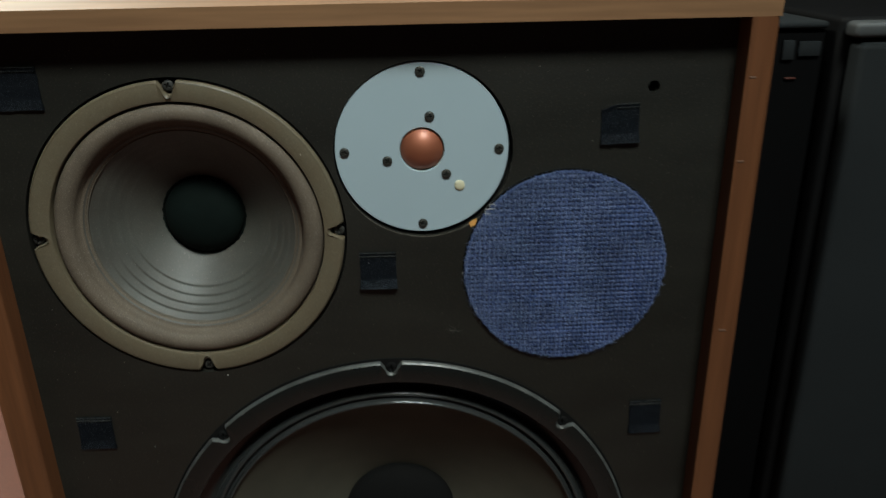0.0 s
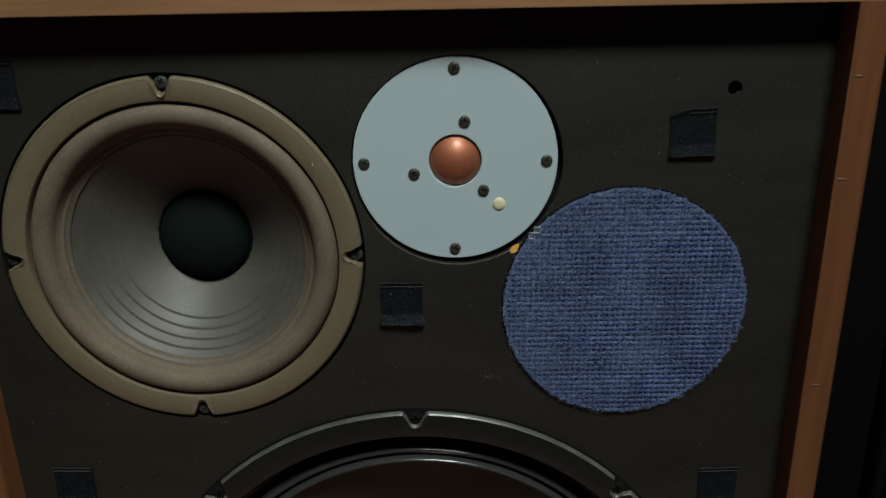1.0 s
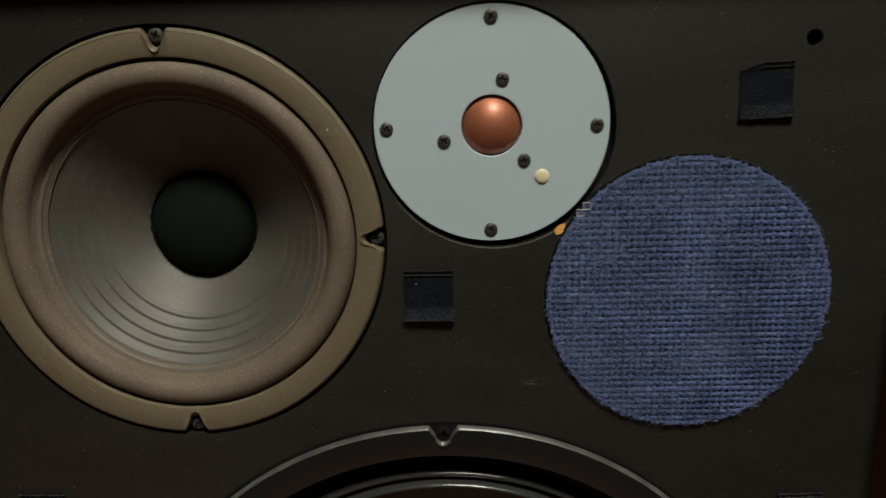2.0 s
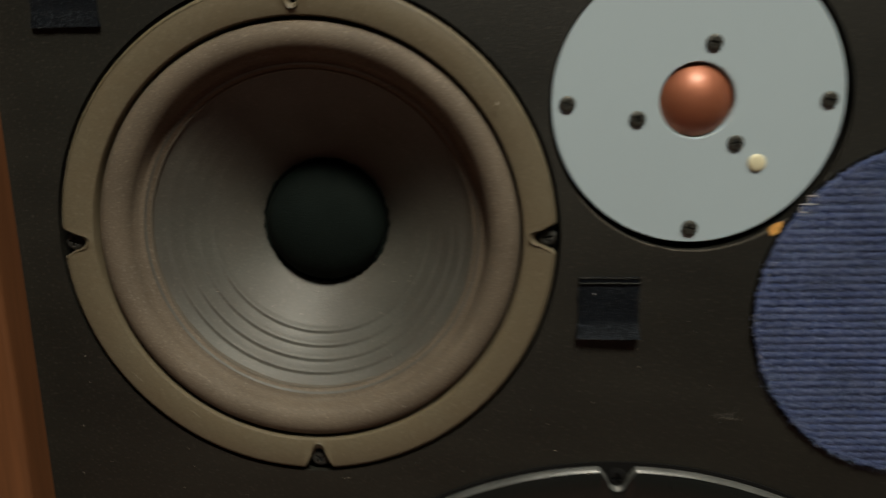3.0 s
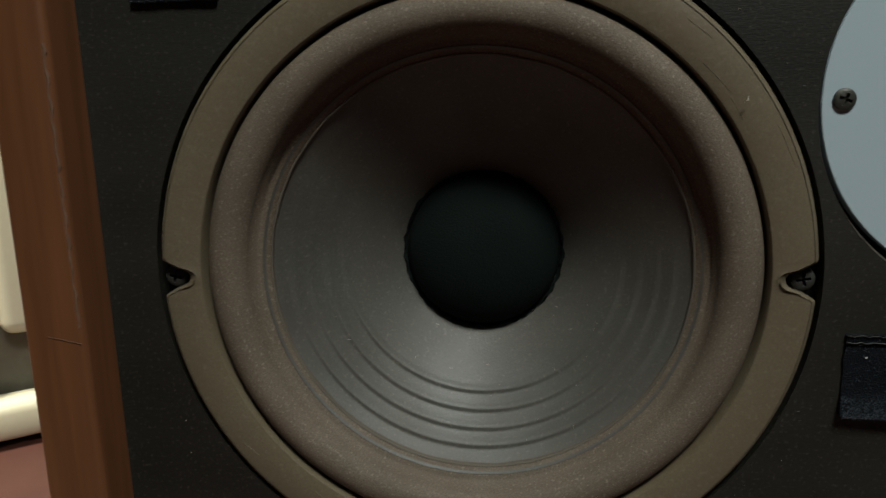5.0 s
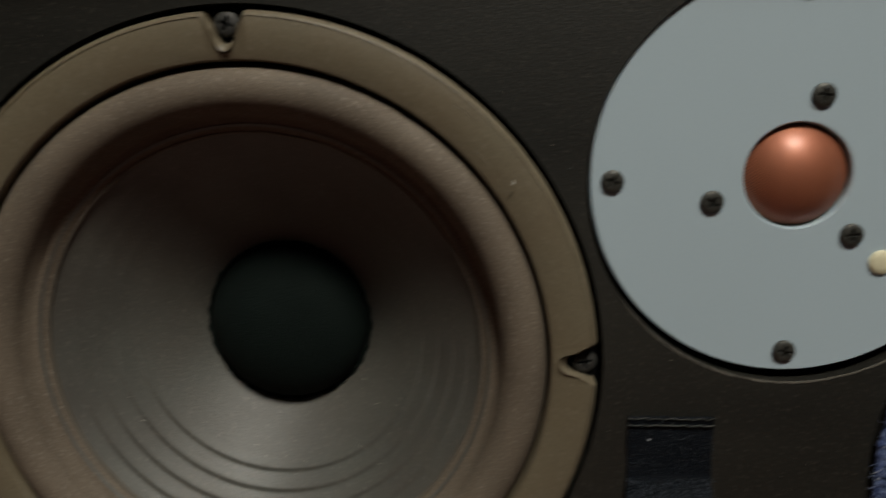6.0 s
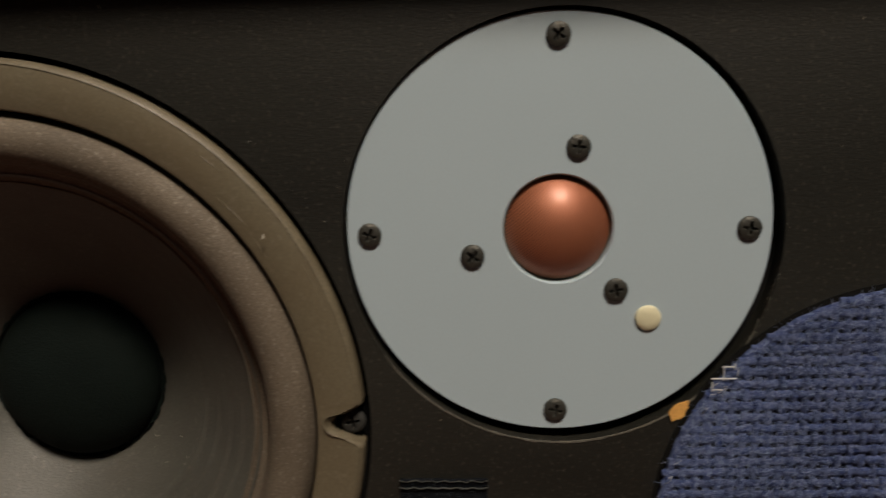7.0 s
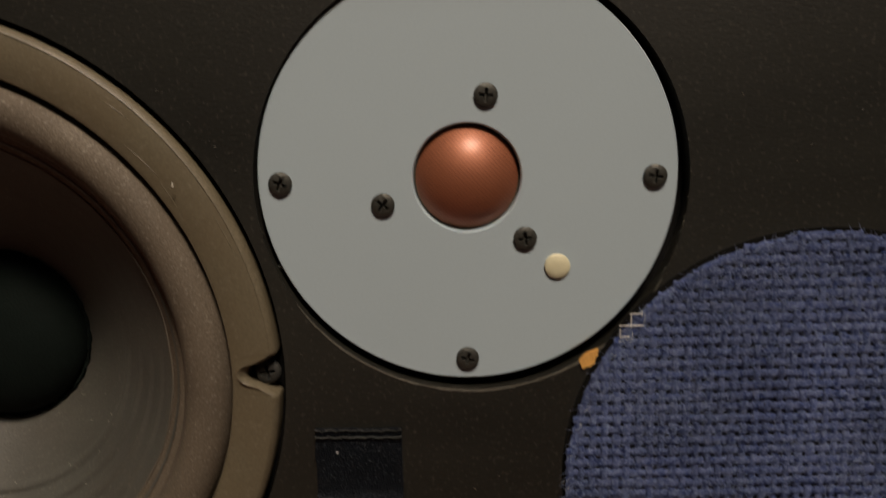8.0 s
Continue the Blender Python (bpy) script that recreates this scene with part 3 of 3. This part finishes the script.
# ---- hook-tape patches on the baffle ----
def patch(x, z, w, h, turn, seed, curl=0.0022, clip=0.0):
    """A thin square whose lower edge has lifted; clip cuts its upper corner."""
    rnd5 = random.Random(seed)
    bm = bmesh.new()
    n = 20

    def place(i, j):
        u, v = i / n, j / n
        lift = 0.0008 + curl * max(0.0, (0.27 - v) / 0.27) ** 1.2 * (0.75 + 0.35 * u) + 0.0006 * max(0.0, (v - 0.88) / 0.12)
        lift += 0.00022 * noise.noise((3.1 * u + seed, 4.3 * v, 0.5))
        side = 0.0004 * noise.noise((5 * v, seed, 7 if i else 2)) if i in (0, n) else 0.0
        end = 0.0004 * noise.noise((6 * u, seed, 11 if j else 5)) if j in (0, n) else 0.0
        return (u - 0.5) * w + side + 0.0012 * max(0.0, 0.2 - v) * (u - 0.3) * 4, FACE - lift, (v - 0.5) * h + end - clip * h * max(0.0, 0.45 - u) * v * v

    grid = [[bm.verts.new(place(i, j)) for j in range(n + 1)] for i in range(n + 1)]
    for i in range(n):
        for j in range(n):
            bm.faces.new((grid[i][j], grid[i + 1][j], grid[i + 1][j + 1], grid[i][j + 1]))
    rim_edges = [e for e in bm.edges if e.is_boundary]
    ext2 = bmesh.ops.extrude_edge_only(bm, edges=rim_edges)
    for v in ext2["geom"]:
        if isinstance(v, bmesh.types.BMVert):
            v.co.y = FACE
    p = main("hook_tape", bm, VELCRO, "dark navy square of hook tape", smooth=40)
    p.location = OFF + Vector((x, 0, z))
    p.rotation_euler = (0, radians(turn), 0)
    nap_spots = [(rnd5.uniform(-0.49, 0.49) * w, FACE - 0.0007 - 0.0005 * rnd5.random(), (0.5 - rnd5.random() ** 1.6 * 0.7) * h) for k in range(420)]
    # extra pale fibres put the light on the lifted lower band into its colour
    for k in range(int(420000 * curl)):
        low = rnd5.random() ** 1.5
        nap_spots.append((rnd5.uniform(-0.5, 0.52) * w, FACE - 0.0009 - curl * (1 - low) * 0.95, (0.24 * low - 0.5) * h))
    fibres("nap", nap_spots, 0.0007, 0.00006, HOOKS_LIT_BAND, p, seed + 40, 0.0004)
    first = 16 if clip else 0
    for row, drop in (("selvedge", 0.0001), ("selvedge", 0.0021)):
        wavy, quads = [], []
        for k in range(first, 41):
            z1 = 0.5 * h - drop + 0.00016 * math.sin(k * 0.95 + seed + 300 * drop) + rnd5.uniform(-0.00012, 0.00012)
            thick = rnd5.uniform(0.00003, 0.00011)
            wavy += [((k / 40 - 0.5) * w, FACE - 0.0017, z1 + thick), ((k / 40 - 0.5) * w, FACE - 0.0017, z1 - thick), ((k / 40 - 0.5) * w, FACE - 0.0009, z1)]
        for k in range(40 - first):
            for i in range(3):
                quads.append((3 * k + i, 3 * k + (i + 1) % 3, 3 * k + 3 + (i + 1) % 3, 3 * k + 3 + i))
        me = bpy.data.meshes.new(row)
        me.from_pydata(wavy, [], quads)
        me.materials.append(SELVEDGE)
        part(row, me, SELVEDGE, p, "pale wavy stitched edge")
    return p


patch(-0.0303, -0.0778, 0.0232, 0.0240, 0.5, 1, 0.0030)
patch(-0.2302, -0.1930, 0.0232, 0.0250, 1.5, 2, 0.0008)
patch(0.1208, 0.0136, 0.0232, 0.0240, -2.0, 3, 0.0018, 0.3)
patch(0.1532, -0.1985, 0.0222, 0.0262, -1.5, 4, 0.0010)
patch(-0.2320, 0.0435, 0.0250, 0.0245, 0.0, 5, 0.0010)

# ---- nicks, scratches and dust ----
for x, z, w in ((0.1945, -0.1232, 0.0050), (0.1916, -0.0082, 0.0045), (0.1925, 0.0420, 0.0040)):
    part("nick", box(x - w / 2, x + w / 2, RIM - 0.0003, RIM + 0.001, z - 0.0007, z + 0.0007, 0.0005, 3), SCRATCH, right_panel)


def scratch(points, width):
    bm = bmesh.new()
    prev = None
    rnd6 = random.Random(len(points))
    for x, y, z in points:
        w = width * rnd6.uniform(0.3, 1.2)
        pair = [bm.verts.new((x - w, y, z)), bm.verts.new((x, y - 0.0002, z)), bm.verts.new((x + w, y, z))]
        if prev:
            bm.faces.new((prev[0], prev[1], pair[1], pair[0]))
            bm.faces.new((prev[1], prev[2], pair[2], pair[1]))
        prev = pair
    return bm


def rim_scratch(turn, r, length, slant, width):
    """A fine rubbed line along the midrange flange."""
    bm = bmesh.new()
    prev = None
    for k in range(11):
        u = k / 10 - 0.5
        a, rr = turn + u * length / r, r + slant * u
        w = width * math.sin(math.pi * (k + 0.3) / 10.6)
        y = -0.0028 + 0.0011 * max(0.0, 0.0947 - rr) / 0.0095
        row = [bm.verts.new((MID[0] + q * math.sin(a), y - h, MID[1] + q * math.cos(a))) for q, h in ((rr - w, 0.00002), (rr, 0.00009), (rr + w, 0.00002))]
        if prev:
            for i in range(2):
                bm.faces.new((prev[i], prev[i + 1], row[i + 1], row[i]))
        prev = row
    return bm


for turn, r, length, slant, width in ((0.86, 0.0872, 0.011, 0.0006, 0.00012), (0.98, 0.0866, 0.007, -0.0004, 0.0001), (0.72, 0.0925, 0.008, 0.0004, 0.0001),
                                      (1.15, 0.0935, 0.012, 0.0002, 0.00014), (4.05, 0.0915, 0.006, 0.0010, 0.0001), (3.75, 0.0880, 0.005, -0.0006, 0.0001)):
    part("scratch", rim_scratch(turn, r, length, slant, width), FLANGE_EDGE, midrange)
part("scratch", scratch([(L - 0.0014 + 0.0003 * math.sin(k * 1.7), RIM + 0.0002, 0.02 - 0.0021 * k) for k in range(40)], 0.0006), SCRATCH, left_panel)
part("scratch", scratch([(L - 0.0115 + 0.0004 * k, RIM - 0.0001, -0.0645 - 0.00008 * k) for k in range(26)], 0.0004), SCRATCH, left_panel)

rnd = random.Random(77)
dust = []
for k in range(420):
    dust.append((rnd.uniform(L + 0.01, R - 0.01), FACE - 0.0002, rnd.uniform(-0.24, TOPZ - 0.01)))
TAPES = ((-0.0302, -0.0780), (-0.2310, -0.1940), (0.1218, 0.0125), (0.1555, -0.1980), (-0.2320, 0.0435))
dust = [d for d in dust if all(math.hypot(d[0] - c[0], d[2] - c[1]) > 0.018 for c in TAPES)]
dust = [d for d in dust if all(math.hypot(d[0] - c[0], d[2] - c[1]) > r for c, r in ((TW, 0.057), (MID, 0.103), (WOOF, 0.178), (DISC, 0.07)))]
dust += [(-0.1365 + rnd.uniform(-0.002, 0.002), FACE - 0.0002, -0.1514) for k in range(4)]
fibres("dust", dust, 0.0008, 0.00010, DUST, baffle, 9, 0.0)
crumbs = []
for k in range(90):
    a = radians(rnd.choice((rnd.gauss(115, 12), rnd.gauss(115, 12), rnd.uniform(60, 300))))
    r = 0.0553 + abs(rnd.gauss(0, 0.0006))
    crumbs.append((TW[0] + r * math.sin(a), FACE - 0.0001, TW[1] + r * math.cos(a)))
for k in range(40):
    a = radians(rnd.uniform(20, 170))
    r = 0.1022 + abs(rnd.gauss(0, 0.0007))
    crumbs.append((MID[0] + r * math.sin(a), FACE - 0.0001, MID[1] + r * math.cos(a)))
fibres("dust", crumbs, 0.0006, 0.00009, WORN, baffle, 12, 0.0)
# single white fleck painted in for the bright spark on the middle hook tape
fibres("dust", [(-0.0363, -0.0022, -0.0722)], 0.0014, 0.00024, THREAD, baffle, 2, 0.0)
fibres("scuff", [(0.018 + rnd.gauss(0, 0.0025), FACE - 0.0002, -0.124 + rnd.gauss(0, 0.001)) for k in range(24)], 0.003, 0.00008, WORN, baffle, 12, 0.0)
fibres("dust", [(-0.0732, -0.0042, 0.0003), (-0.0735, -0.0042, 0.0003)], 0.0016, 0.0003, DUST, midrange, 3, 0.0)
fibres("dust", [(-0.1106, -0.0030, -0.1189), (-0.1112, -0.003, -0.119)] + [(MID[0] + r * math.sin(a), 0.0405 - (r - 0.0262) * 0.87 - 0.0006, MID[1] + r * math.cos(a))
       for r, a in ((rnd.uniform(0.03, 0.06), rnd.uniform(2, 4.4)) for k in range(26))], 0.0011, 0.0001, DUST, midrange, 4, 0.0)


# ---- black loudspeaker next to it ----
def black_speaker():
    t = thing("black_loudspeaker", (0.48, 0.18, 0.0), "tall black loudspeaker with dark cloth grille", "loudspeaker")
    o = -Vector(t.location)
    part("cabinet", box(0.256, 0.70, 0.012, 0.36, 0.0, 0.632, 0.004, 3), BLACK_WOOD, t, at=o)
    part("grille", box(0.262, 0.694, -0.004, 0.012, 0.02, 0.618, 0.004, 3), BLACK_CLOTH, t, at=o)
    # grey strip carries the highlight of the bevelled top edge as colour
    part("trim", box(0.258, 0.698, -0.002, 0.012, 0.6205, 0.6300, 0.003, 3), GREY, t, "grey top trim, edge highlight put into its colour", at=o)
    return t


black_speaker()


def gap_box(name, dims, mat, label, category, plates=()):
    x0, x1, y0, y1, z0, z1 = dims
    t = thing(name, ((x0 + x1) / 2, (y0 + y1) / 2, z0), label, category)
    o = -Vector(t.location)
    part("case", box(*dims, 0.004, 3), mat, t, at=o)
    for p in plates:
        part("plate", box(*p, 0.001, 2), GREY, t, at=o)
    return t


gap_box("amplifier", (0.211, 0.250, 0.05, 0.30, 0.0, 0.262), DARK_GREY, "dusty dark grey box standing between the loudspeakers", "box",
        ((0.214, 0.229, 0.046, 0.0505, 0.205, 0.256), (0.234, 0.247, 0.046, 0.0505, 0.18, 0.256)))


def gap_block():
    """A black block added to fill the dark gap, with a dusty top edge and two dull red marks."""
    t = thing("gap_block", (0.231, 0.13, 0.262), "added black block filling the dark gap, dusty top", "hi-fi unit")
    o = -Vector(t.location)
    # near-black colour holds the darkness of the gap
    part("case", box(0.2085, 0.2525, 0.020, 0.24, 0.262, 0.624, 0.003, 3), GAP_BLACK, t, at=o)
    part("top_cap", box(0.209, 0.252, 0.0175, 0.20, 0.6245, 0.6290, 0.002, 3), BLACK_CLOTH, t, "dusty grey top", at=o)
    for x0, x1, z0, z1 in ((0.2250, 0.2325, 0.606, 0.618), (0.2350, 0.2490, 0.608, 0.617)):
        part("dim_patch", box(x0, x1, 0.0180, 0.0202, z0, z1, 0.0008, 2), BLACK_CLOTH, t, at=o)
    for x0, x1 in ((0.2150, 0.2205), (0.2290, 0.2360)):
        part("red_strip", box(x0, x1, 0.0185, 0.0202, 0.5940, 0.5952, 0.0005, 2), RED_MARK, t, "dull red strip", at=o)
    return t


gap_block()

# ---- cream cupboard behind ----
def cupboard():
    t = thing("cupboard", (-0.93, 0.865, 0.0), "cream enamelled cupboard with rounded doors on a low plinth", "cupboard")
    part("body", box(-0.80, 0.16, 0.066, 0.54, 0.0, 1.3, 0.01, 3), OLIVE, t)
    part("door", box(-0.035, 0.15, 0.012, 0.062, 0.185, 1.28, 0.022, 5), CREAM, t)
    part("door", box(-0.78, -0.06, 0.012, 0.062, 0.185, 1.28, 0.022, 5), CREAM, t)
    part("plinth", box(-0.79, 0.155, 0.0, 0.064, 0.012, 0.082, 0.022, 5), CREAM, t)
    t.rotation_euler = (0, 0, radians(38))
    return t


cupboard()
